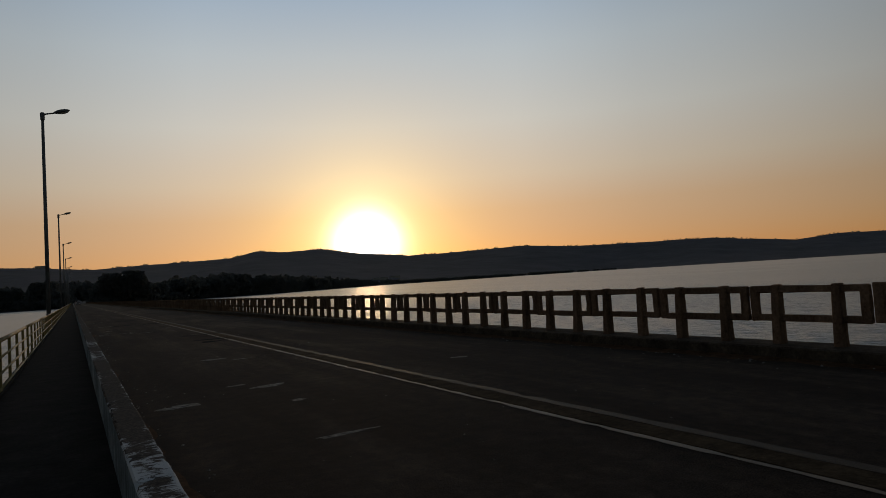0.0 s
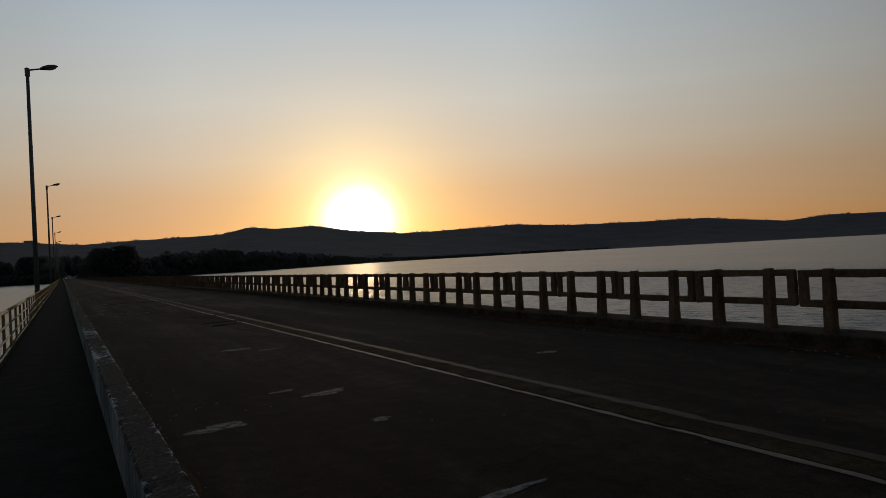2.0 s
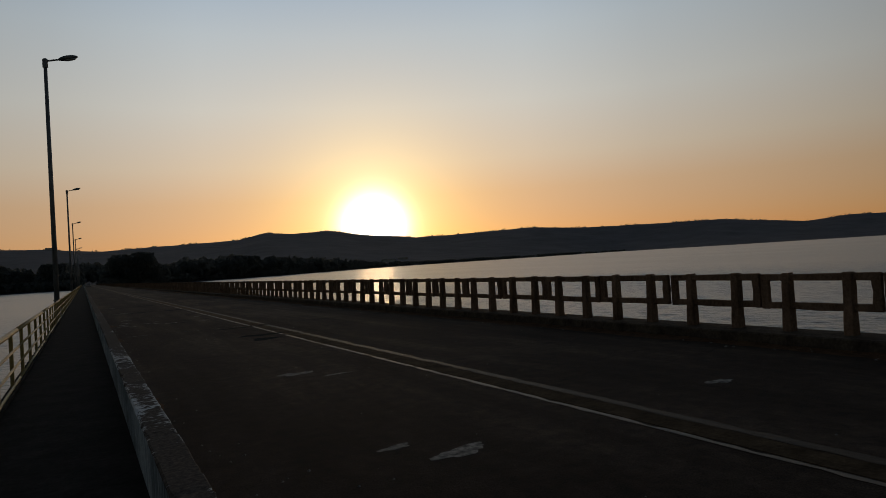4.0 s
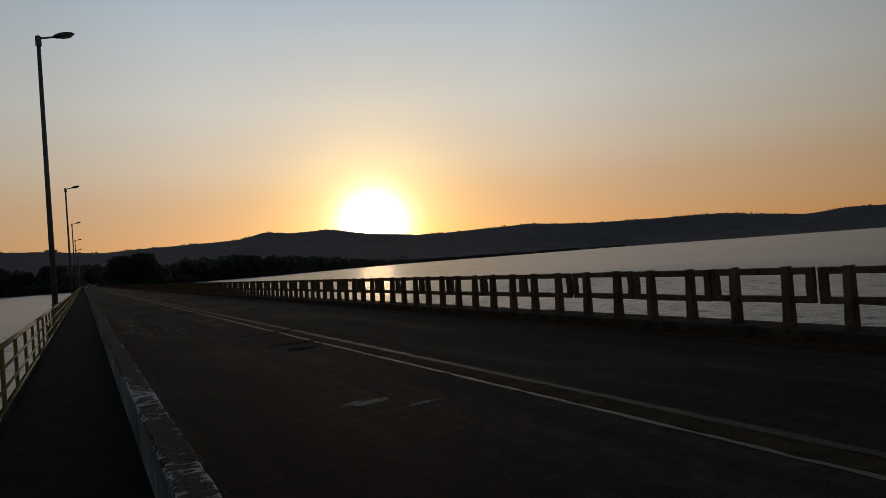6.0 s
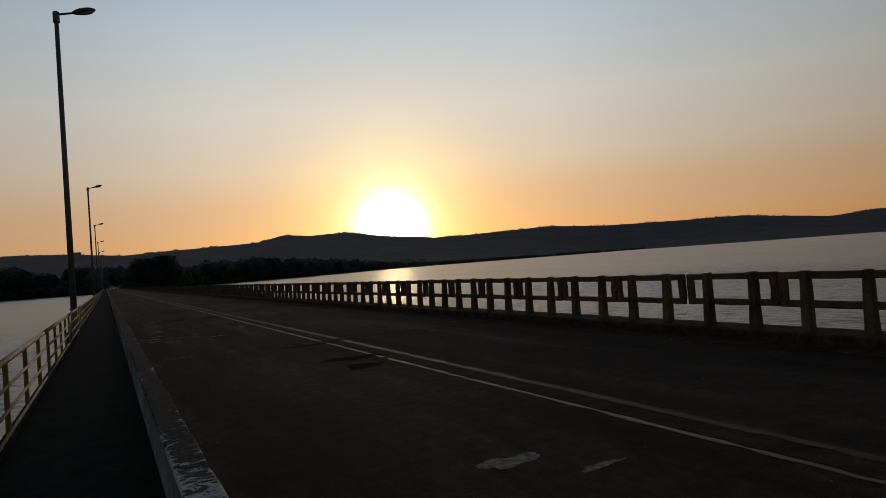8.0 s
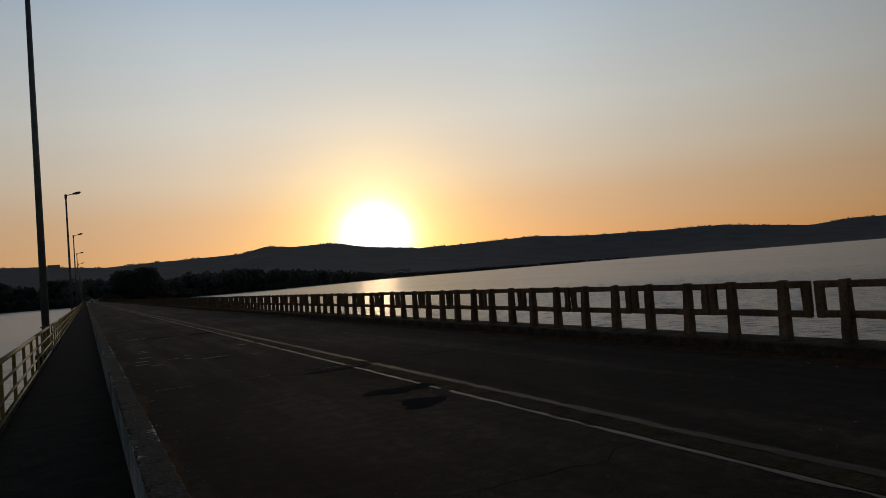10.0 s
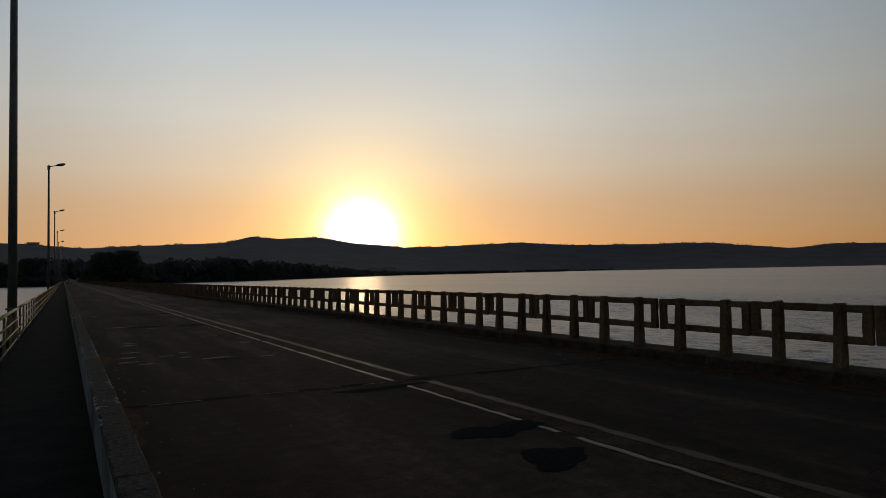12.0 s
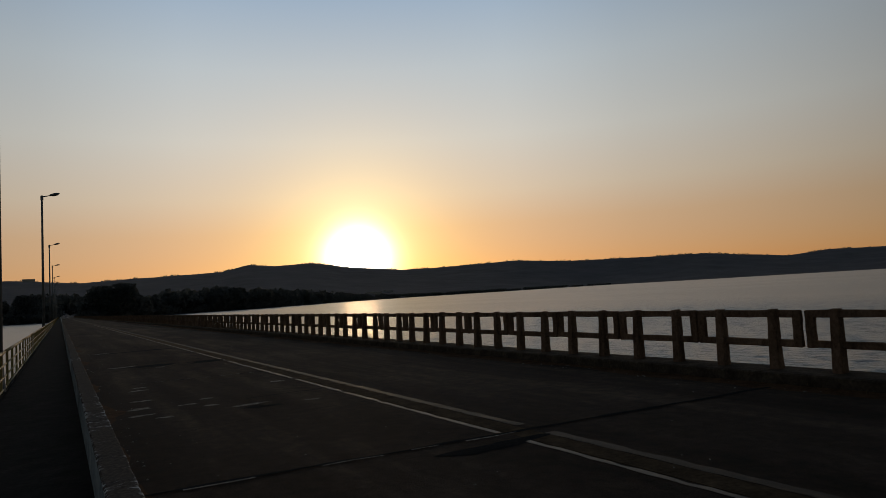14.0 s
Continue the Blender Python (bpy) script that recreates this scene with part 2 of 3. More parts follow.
M_BARK = foliage("bark", (0.05, 0.04, 0.03), (0.12, 0.1, 0.08), 3)
M_WATER, M_RIPPLE = lake("lake_water", 0.12, 0.29, 0.32, 0.8, 2.6), lake("near_lake_water", 0.16, 0.28, 0.31, 0.75, 3.4)
M_CARPAINT = mat("grey_car_paint", (0.08, 0.08, 0.085), 0.3)[0]
M_RUBBER = mat("tyre_rubber", (0.02, 0.02, 0.02), 0.9)[0]
M_GLASS = mat("dark_glass", (0.02, 0.02, 0.025), 0.08)[0]
M_SILT = concrete("brown_silt", (0.045, 0.024, 0.013), (0.13, 0.07, 0.038), False)
M_STRAW = foliage("dead_grass", (0.06, 0.04, 0.022), (0.16, 0.11, 0.06), 4)
M_HOUSE = concrete("pale_render", (0.3, 0.28, 0.25), (0.5, 0.48, 0.44))
M_LAMP, nd, lk, bb = mat("headlight", (1, 1, 1), 0.2)
bb.inputs["Emission Color"].default_value, bb.inputs["Emission Strength"].default_value = (1, 0.93, 0.8, 1), 4
M_LENS = mat("lamp_lens", (0.45, 0.45, 0.42), 0.25)[0]


# ---- mesh tools ----
def part(name, bm, material, parent=None, label="", smooth=False):
    me = bpy.data.meshes.new(name)
    bm.to_mesh(me)
    bm.free()
    for mm in material if isinstance(material, (list, tuple)) else [material]:
        me.materials.append(mm)
    if smooth:
        me.polygons.foreach_set("use_smooth", [True] * len(me.polygons))
    ob = new(name, me)
    ob.parent = parent
    if label:
        ob["label"] = label
    return ob


def again(ob, parent, m):
    """Another object on the same mesh."""
    o = new(ob.name.split(".")[0], ob.data)
    o.parent, o.matrix_basis = parent, m
    return o


def empty(name, label, category, group="", at=(0, 0, 0), kind=""):
    e = new(name)
    e.location = at
    return tagged(e, label, category, group, kind)


def box(bm, x0, x1, y0, y1, z0, z1, bev=0.0, mi=0):
    r = bmesh.ops.create_cube(bm, size=1)
    vs = r["verts"]
    for v in vs:
        v.co = Vector((x0 + (v.co.x + 0.5) * (x1 - x0), y0 + (v.co.y + 0.5) * (y1 - y0), z0 + (v.co.z + 0.5) * (z1 - z0)))
    fs = {f for v in vs for f in v.link_faces}
    for f in fs:
        f.material_index = mi
    if bev:
        bmesh.ops.bevel(bm, geom=list({e for v in vs for e in v.link_edges}), offset=bev, segments=1, affect="EDGES")
    return vs


def tube(bm, a, b, r0, r1=None, n=10):
    a, b = Vector(a), Vector(b)
    d = b - a
    m = Matrix.Translation((a + b) / 2) @ d.to_track_quat("Z", "Y").to_matrix().to_4x4()
    bmesh.ops.create_cone(bm, cap_ends=True, segments=n, radius1=r0, radius2=r0 if r1 is None else r1, depth=d.length, matrix=m)


def blob(bm, cx, cy, rx, ry, z, rnd, n=44, h=0.0012, rag=0.5):
    """A thin, uneven patch that lies on the ground."""
    k = [rnd.uniform(0.0, 6.28) for _ in range(3)]
    ring = []
    for i in range(n):
        a = i / n * math.tau
        w = 1 + 0.22 * math.sin(2 * a + k[0]) + 0.16 * math.sin(3 * a + k[1]) + 0.12 * math.sin(5 * a + k[2]) + rag * (0.1 * math.sin(9 * a + k[0] * 2) + 0.07 * math.sin(14 * a + k[1] * 3) + rnd.uniform(-0.06, 0.06))
        ring.append((cx + rx * w * math.cos(a), cy + ry * w * math.sin(a)))
    top = [bm.verts.new((x, y, z + h)) for x, y in ring]
    low = [bm.verts.new((cx + (x - cx) * 1.04, cy + (y - cy) * 1.04, z)) for x, y in ring]
    bm.faces.new(top)
    for i in range(n):
        j = (i + 1) % n
        bm.faces.new((low[i], low[j], top[j], top[i]))


# ---- bridge: setting ----
Y0, Y1 = -30.0, 560.0
PX0, PX1, PZ = 0.215, 0.366, 0.65          # parapet between walkway and road
WZ = 0.33                                   # walkway level
RX, BAY, PHASE, RTOP, KERB = 8.862, 0.8494, -0.8855, 1.0, 0.165
KX = 8.45                                   # face of the far kerb

bm = bmesh.new()
box(bm, PX1 - 0.05, KX + 0.05, Y0, Y1 + 190, -0.25, 0.0)
road = tagged(part("road", bm, M_ASPHALT), "worn patched dark asphalt road on a bridge", "road", kind="structure")

bm = bmesh.new()
box(bm, -1.1, 9.15, Y0, Y1, -0.95, -0.26)
deck = tagged(part("bridge_deck", bm, M_CONC), "grey concrete bridge deck slab under the road", "bridge deck", kind="structure")

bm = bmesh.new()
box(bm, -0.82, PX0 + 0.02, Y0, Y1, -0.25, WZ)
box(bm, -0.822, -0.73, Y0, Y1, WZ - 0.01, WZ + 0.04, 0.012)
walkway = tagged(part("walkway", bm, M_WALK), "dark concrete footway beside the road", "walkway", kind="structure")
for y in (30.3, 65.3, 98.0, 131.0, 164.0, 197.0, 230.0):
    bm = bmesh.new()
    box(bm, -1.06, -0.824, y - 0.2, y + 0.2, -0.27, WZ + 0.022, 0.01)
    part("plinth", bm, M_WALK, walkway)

bm = bmesh.new()
box(bm, KX, 9.15, Y0, Y1, -0.25, KERB, 0.02)
kerb = tagged(part("kerb", bm, M_KERB), "dirty concrete kerb carrying the bridge railing", "kerb", kind="structure")


def parapet_section(seed):
    e = empty("parapet_wall", "low concrete wall with flaking white paint", "parapet", "parapet walls along the footway")
    L = 6.0
    bm = bmesh.new()
    box(bm, PX0, PX1, 0.004, L - 0.004, -0.05, PZ - 0.03)
    part("wall_body", bm, M_PSIDE, e, "stained white-painted side")
    bm = bmesh.new()
    box(bm, PX0 - 0.003, PX1 + 0.003, 0.004, L - 0.004, PZ - 0.03, PZ, 0.008)
    bmesh.ops.subdivide_edges(bm, edges=[d for d in bm.edges if d.calc_length() > 1], cuts=110)
    for v in bm.verts:
        if v.co.z > PZ - 0.02:
            n = noise.noise(Vector((v.co.x * 9, v.co.y * 4 + seed * 40, v.co.z * 9)))
            bite = max(0.0, noise.noise(Vector((v.co.x * 30, v.co.y * 11 + seed * 17, 3.0))) - 0.12) * 0.035
            side = 1 if v.co.x > (PX0 + PX1) / 2 else -1
            v.co += Vector((-side * bite + n * 0.004, 0, n * 0.004 - bite * 0.5))
    part("coping", bm, M_PTOP, e, "bare concrete top with white paint flakes")
    return e


sections = [parapet_section(i) for i in range(4)]
for i in range(24):
    if i < 4:
        sections[i].location = (0, -5.4 + 6 * i, 0)
    else:
        copy_thing(sections[i * 7 % 4], pose(0, -5.4 + 6 * i, 0))
bm = bmesh.new()
box(bm, PX0, PX1, 138.6, Y1, -0.05, PZ - 0.03)
box(bm, PX0 - 0.003, PX1 + 0.003, 138.6, Y1, PZ - 0.03, PZ, 0.008)
tagged(part("parapet_far", bm, M_PSIDE), "white-painted low wall running into the distance", "parapet", kind="structure")


# ---- right railing: precast concrete frames ----
def rail_post(bm, y):
    vs = box(bm, -0.06, 0.06, y - 0.058, y + 0.058, KERB - 0.02, RTOP + 0.018)
    for v in vs:
        if v.co.z < 0.5:
            v.co.y = y + (v.co.y - y) * 1.15
            if v.co.x < 0:
                v.co.x -= 0.045
    bmesh.ops.bevel(bm, geom=list({e for v in vs for e in v.link_edges}), offset=0.01, segments=1, affect="EDGES")


def chipped(bm, rnd, amount=0.004):
    """Knock the corners about a little, as old precast concrete is."""
    bmesh.ops.subdivide_edges(bm, edges=[e for e in bm.edges if e.calc_length() > 0.25], cuts=3)
    for v in bm.verts:
        v.co += Vector((rnd.gauss(0, amount), rnd.gauss(0, amount), rnd.gauss(0, amount)))


def rail_section(seed):
    rnd = random.Random(seed)
    e = empty("concrete_railing", "weathered brown-grey concrete railing frame on the kerb", "railing", "concrete railing frames")
    for sgn in (-1, 1):
        bm = bmesh.new()
        rail_post(bm, 0.0)
        chipped(bm, rnd, 0.003)
        part("post", bm, M_CONC, e).location = (0, sgn * BAY / 2, 0)
    for nm, z0, z1 in (("top_beam", 0.9, RTOP), ("middle_beam", 0.487, 0.585)):
        bm = bmesh.new()
        box(bm, -0.034, 0.034, -BAY + 0.02, BAY - 0.02, z0, z1, 0.01)
        chipped(bm, rnd)
        part(nm, bm, M_CONC, e)
    for sgn in (-1, 1):
        bm = bmesh.new()
        box(bm, -0.037, 0.037, -0.062, 0.062, 0.489, RTOP - 0.004, 0.01)
        chipped(bm, rnd, 0.004)
        part("end_stub", bm, M_CONC, e).location = (0, sgn * (BAY - 0.02 - 0.06), 0)
    return e


rnd = random.Random(5)
kinds = [rail_section(i) for i in range(5)]
for i, e in enumerate(kinds):
    e.location = (RX, PHASE + BAY + 2 * BAY * (i - 7), 0)
k = -2
while PHASE + BAY + 2 * BAY * k < 100:
    copy_thing(kinds[rnd.randrange(5)], pose(RX + rnd.uniform(-0.01, 0.01), PHASE + BAY + 2 * BAY * k + rnd.uniform(-0.012, 0.012), rnd.uniform(-0.008, 0.004), rnd.uniform(-0.25, 0.25), rnd.uniform(-0.8, 0.8), rnd.uniform(-0.35, 0.35)))
    k += 1
far = bmesh.new()
while PHASE + BAY + 2 * BAY * k < Y1:
    y = PHASE + BAY + 2 * BAY * k
    for s in (-1, 1):
        box(far, RX - 0.085, RX + 0.06, y + s * BAY / 2 - 0.06, y + s * BAY / 2 + 0.06, KERB - 0.02, RTOP + 0.018)
        box(far, RX - 0.05, RX + 0.05, y + s * (BAY - 0.08) - 0.07, y + s * (BAY - 0.08) + 0.07, 0.489, RTOP)
    box(far, RX - 0.05, RX + 0.05, y - BAY + 0.014, y + BAY - 0.014, 0.895, RTOP)
    box(far, RX - 0.05, RX + 0.05, y - BAY + 0.014, y + BAY - 0.014, 0.487, 0.59)
    k += 1
tagged(part("distant_railing", far, M_CONC), "concrete railing running on into the distance", "railing", kind="stuff")


# ---- left railing: yellow steel tubes ----
LX, LTOP, LSP = -0.765, 0.995, 1.38


def steel_rail():
    e = empty("steel_railing", "faded yellow painted steel tube railing along the footway", "railing", "yellow railing lengths")
    L = LSP * 4
    bm = bmesh.new()
    box(bm, -0.019, 0.019, -0.021, 0.021, WZ + 0.03, LTOP - 0.02, 0.004)
    p1 = part("post", bm, M_YELLOW, e)
    p1.location = (LX, LSP / 2, 0)
    for i in range(1, 4):
        again(p1, e, pose(LX, LSP / 2 + LSP * i, 0))
    bm = bmesh.new()
    tube(bm, (LX, 0, LTOP - 0.015), (LX, L, LTOP - 0.015), 0.027, n=12)
    part("handrail", bm, M_YELLOW, e, smooth=True)
    bm = bmesh.new()
    tube(bm, (LX + 0.022, 0, 0), (LX + 0.022, L, 0), 0.014, n=8)
    b1 = part("bar", bm, M_YELLOW, e, smooth=True)
    b1.location = (0, 0, 0.415)
    for z in (0.6, 0.79):
        again(b1, e, pose(0, 0, z))
    return e


L4 = LSP * 4
first = steel_rail()
first.location = (0, 14.93 - LSP / 2 - L4 * 4, 0)
for i in range(-3, 18):
    copy_thing(first, pose(0, 14.93 - LSP / 2 + L4 * i, 0))
ys = 14.93 - LSP / 2 + L4 * 18
bm = bmesh.new()
n = int((Y1 - ys) / LSP)
for i in range(n):
    y = ys + LSP * (i + 0.5)
    box(bm, LX - 0.025, LX + 0.025, y - 0.025, y + 0.025, WZ + 0.03, LTOP - 0.02)
for z, r in ((LTOP - 0.015, 0.03), (0.415, 0.016), (0.6, 0.016), (0.79, 0.016)):
    box(bm, LX - r, LX + r, ys, ys + LSP * n, z - r, z + r)
tagged(part("distant_steel_railing", bm, M_YELLOW), "yellow steel railing running on into the distance", "railing", kind="stuff")


# ---- street lamps ----
def street_lamp(at):
    e = empty("street_lamp", "tall grey steel street lamp standing outside the yellow railing", "street lamp", "street lamps along the bridge", at)
    H = 9.2
    bm = bmesh.new()
    tube(bm, (0, 0, WZ), (0, 0, H), 0.085, 0.055, 14)
    part("pole", bm, M_STEEL, e, smooth=True)
    bm = bmesh.new()
    tube(bm, (0, 0, H - 0.22), (0, 0, H + 0.06), 0.085, 0.085, 12)
    tube(bm, (0, 0, H + 0.06), (0, 0, H + 0.09), 0.085, 0.05, 12)
    part("cap", bm, M_STEEL, e)
    bm = bmesh.new()
    tube(bm, (0, 0, H), (0.42, 0, H + 0.095), 0.032, 0.03, 10)
    part("arm", bm, M_STEEL, e)
    bm = bmesh.new()
    bmesh.ops.create_uvsphere(bm, u_segments=20, v_segments=12, radius=1)
    for v in bm.verts:
        x = math.copysign(abs(v.co.x) ** 0.7, v.co.x)
        w = 0.72 + 0.28 * math.sin(math.pi * (x + 1) / 2)
        z = v.co.z * (0.1 if v.co.z > 0 else 0.07) * w
        v.co = Vector((0.68 + x * 0.31, v.co.y * 0.15 * w, z + H + 0.17 + x * 0.08))
    head = part("lamp_head", bm, M_STEEL, e, "rounded street lamp housing", True)
    bm = bmesh.new()
    bmesh.ops.create_uvsphere(bm, u_segments=14, v_segments=6, radius=1)
    for v in bm.verts:
        v.co = Vector((0.74 + v.co.x * 0.2, v.co.y * 0.1, H + 0.135 + v.co.z * 0.05 + v.co.x * 0.05))
    part("lens", bm, M_LENS, head, "clouded lamp glass", True)
    bm = bmesh.new()
    box(bm, -0.17, 0.04, -0.13, 0.13, WZ + 0.02, WZ + 0.06, 0.006)
    tube(bm, (0, 0, WZ + 0.05), (0, 0, WZ + 0.5), 0.12, 0.087, 14)
    part("base", bm, M_STEEL, e)
    bm = bmesh.new()
    box(bm, -0.1, 0.06, -0.26, -0.07, LTOP - 0.02, LTOP + 0.01)
    part("bracket", bm, M_STEEL, e)
    return e


lamp = street_lamp((-0.83, 30.3, 0.0))
for y in (65.3, 98.0, 131.0, 164.0, 197.0, 230.0):
    copy_thing(lamp, pose(-0.85, y, 0))

# ---- road markings, joints and patches ----
rnd = random.Random(11)


def stripe(x, w, spans):
    bm = bmesh.new()
    for a, b in spans:
        n = max(2, int((b - a) / 0.16)) if b < 61 else 2
        ring = [(a + (b - a) * i / n) for i in range(n + 1)]
        l = [bm.verts.new((x - w / 2 + rnd.uniform(-0.01, 0.01) + max(0, rnd.gauss(-0.02, 0.02)), y, 0.005)) for y in ring]
        r = [bm.verts.new((x + w / 2 + rnd.uniform(-0.01, 0.01) - max(0, rnd.gauss(-0.01, 0.025)), y, 0.005)) for y in ring]
        for i in range(n):
            bm.faces.new((l[i], r[i], r[i + 1], l[i + 1]))
    return bm


for x, w, m, label, spans in ((4.02, 0.07, M_LINE, "faded yellow line painted along the middle of the road", [(Y0, 19.78), (20.02, 23.12), (23.55, 30.3), (30.55, 36.3), (36.6, 41.0), (41.5, 60), (60, 700)]),
                             (4.43, 0.13, M_LINE2, "badly worn yellow line along the middle of the road", [(Y0, 23.2), (23.7, 60), (60, 700)])):
    tagged(part("centre_line", stripe(x, w, spans), m), label, "road marking", "centre lines", "structure")
bm = bmesh.new()
box(bm, 4.08, 4.355, Y0, 700, -0.01, 0.003)
tagged(part("line_gap", bm, M_OLD), "brownish strip of old worn paint between two yellow lines", "road marking", kind="structure")


def crack(y, x0, x1, wander, width, seed):
    rnd = random.Random(seed)
    bm = bmesh.new()
    n = max(6, int(abs(x1 - x0) / 0.12) if wander < 1 else 40)
    yy, last = y, None
    for i in range(n + 1):
        x = x0 + (x1 - x0) * i / n
        yy += rnd.gauss(0, wander * 0.05)
        w = width * rnd.uniform(0.4, 1.3)
        pair = (bm.verts.new((x, yy - w, 0.0035)), bm.verts.new((x, yy + w, 0.0035)))
        if last:
            bm.faces.new((last[0], pair[0], pair[1], last[1]))
        last = pair
    tagged(part("crack", bm, M_TAR), "dark wandering crack across the asphalt", "crack", "cracks in the road", "structure")


for i, (y, x0, x1, wa, w) in enumerate(((6.2, 0.9, 3.6, 0.8, 0.008), (10.9, 4.7, 8.2, 0.7, 0.01), (12.1, 0.7, 2.4, 0.9, 0.008), (16.4, 1.4, 3.9, 0.8, 0.009), (17.8, 5.0, 8.3, 0.6, 0.012),
        (26.4, 0.8, 3.9, 0.8, 0.012), (28.6, 2.6, 3.9, 0.5, 0.03), (30.8, 4.7, 8.3, 0.7, 0.02), (36.5, 1.0, 4.0, 0.7, 0.05), (38.2, 1.4, 4.0, 0.7, 0.04), (45.0, 0.8, 4.0, 0.6, 0.06), (48.0, 0.8, 8.0, 0.6, 0.05))):
    crack(y, x0, x1, wa, w * (0.55 if y < 20 else 0.8), 300 + i)


def joint(y, x0, x1, slope, lip):
    """A transverse joint: a dark filled groove with a worn pale lip."""
    e = empty("road_joint", "dark cracked transverse joint with a worn pale lip in the asphalt", "road joint", "road joints", (0, y, 0), "structure")
    for nm, w, off, h, m, gaps in (("groove", 0.07, 0, 0.006, M_TAR, 0.0), ("lip", 0.03, -0.055, 0.012, M_SMOOTH, 0.3)):
        if nm == "lip" and not lip:
            continue
        bm = bmesh.new()
        n = 26
        pts = [(x0 + (x1 - x0) * i / n, slope * (x0 + (x1 - x0) * i / n - 4) + rnd.uniform(-0.02, 0.02)) for i in range(n + 1)]
        for (xa, ya), (xb, yb) in zip(pts, pts[1:]):
            if nm == "lip" and (xa > lip or rnd.random() < gaps):
                continue
            wa = w * rnd.uniform(0.6, 1.3)
            v = [bm.verts.new(c) for c in ((xa, ya + off - wa / 2, h), (xb, yb + off - wa / 2, h), (xb, yb + off + wa / 2, h), (xa, ya + off + wa / 2, h))]
            bm.faces.new(v)
        part(nm, bm, m, e)


joint(23.5, 0.6, 8.3, -0.1, 4.0)
joint(32.5, 1.3, 3.95, -0.12, 3.9)
joint(41.5, 0.8, 8.3, 0.0, 0)
joint(53.0, 0.8, 8.3, 0.0, 2.6)
joint(-1.5, 0.6, 8.3, 0.0, 4.0)

for i, (cx, cy, rx, ry) in enumerate(((2.55, 14.1, 0.21, 0.13), (2.45, 9.35, 0.24, 0.1), (2.1, 9.8, 0.12, 0.06), (1.15, 8.62, 0.22, 0.13), (2.42, 7.85, 0.1, 0.06),
        (2.5, 27.95, 0.26, 0.06), (1.08, 29.0, 0.17, 0.09), (1.03, 28.3, 0.15, 0.07), (1.2, 29.95, 0.14, 0.08), (2.03, 28.42, 0.11, 0.06), (1.76, 28.83, 0.12, 0.05), (2.12, 29.25, 0.08, 0.06),
        (1.3, 31.55, 0.14, 0.09), (1.36, 32.05, 0.1, 0.08), (1.3, 27.85, 0.12, 0.05), (1.5, 37.75, 0.3, 0.12), (2.34, 36.6, 0.1, 0.09), (3.65, 30.4, 0.12, 0.08), (3.4, 27.6, 0.1, 0.05),
        (1.3, 45.3, 0.25, 0.15), (3.0, 13.6, 0.16, 0.05), (2.2, 5.7, 0.26, 0.05), (5.9, 9.6, 0.15, 0.08))):
    bm = bmesh.new()
    blob(bm, cx, cy, rx, ry, 0.002, rnd)
    tagged(part("worn_patch", bm, M_SMOOTH), "smooth worn patch in the asphalt, paled with painted sky sheen", "road patch", "pale patches on the road", "structure")
for cx, cy, rx, ry in ((3.6, 20.43, 0.42, 0.24), (3.46, 19.44, 0.34, 0.22), (3.68, 23.12, 0.5, 0.14), (3.6, 37.0, 0.55, 0.3), (2.2, 37.3, 0.7, 0.3), (2.6, 45.0, 1.2, 0.3), (2.6, 27.6, 0.25, 0.12)):
    bm = bmesh.new()
    blob(bm, cx, cy, rx, ry, 0.004, rnd, 40, rag=0.35)
    tagged(part("tar_patch", bm, M_TAR), "black tar repair patch on the road", "road patch", "tar patches", "structure")

# ---- silt and dead grass washed against the parapet and the far kerb ----
def silt(name, edge, sgn, width, seed, label):
    rs = random.Random(seed)
    bm = bmesh.new()
    last = None
    for i in range(600):
        y = -2 + i * 0.25
        w = width * (0.65 + 0.7 * noise.noise(Vector((seed, y * 0.5, 0))) + 0.25 * noise.noise(Vector((seed, y * 2.3, 7))))
        w = max(0.05, w)
        h = 0.012 + 0.014 * rs.random()
        row = [bm.verts.new((edge + sgn * w * f, y, z)) for f, z in ((-0.02, h), (0.3, h * 0.8), (0.7 + rs.uniform(-0.08, 0.08), h * 0.35), (1.0, 0.001))]
        if last:
            for q in range(3):
                bm.faces.new((last[q], last[q + 1], row[q + 1], row[q]) if sgn > 0 else (row[q], row[q + 1], last[q + 1], last[q]))
        last = row
    tagged(part(name, bm, M_SILT, smooth=True), label, "dirt", kind="stuff")


silt("gutter_dirt", PX1, 1, 0.42, 5, "brown silt washed against the low parapet wall")
silt("kerb_dirt", KX, -1, 0.5, 9, "dark brown silt lying along the far kerb")
vs, fs = [], []
rnd = random.Random(31)
for i in range(2600):
    left = i % 2
    y = rnd.uniform(4, 85)
    if noise.noise(Vector((left * 9, y * 0.35, 2))) < -0.05:
        continue
    x = PX1 + 0.01 + abs(rnd.gauss(0, 0.07)) if left else KX - 0.01 - abs(rnd.gauss(0, 0.1))
    h, an = rnd.uniform(0.03, 0.11), rnd.uniform(0, 6.28)
    dx, dy = math.cos(an) * 0.004, math.sin(an) * 0.004
    lx, ly = rnd.gauss(0, 0.35) * h, rnd.gauss(0, 0.35) * h
    k = len(vs)
    vs.extend(((x - dx, y - dy, 0.004), (x + dx, y + dy, 0.004), (x + lx * 0.5 + dx * 0.7, y + ly * 0.5 + dy * 0.7, h * 0.6), (x + lx, y + ly, h)))
    fs.extend(((k, k + 1, k + 2), (k, k + 2, k + 3)))
me = bpy.data.meshes.new("dead_grass")
me.from_pydata(vs, [], fs)
me.materials.append(M_STRAW)
tagged(new("dead_grass", me), "dry brown grass blades along the road edges", "grass", kind="stuff")

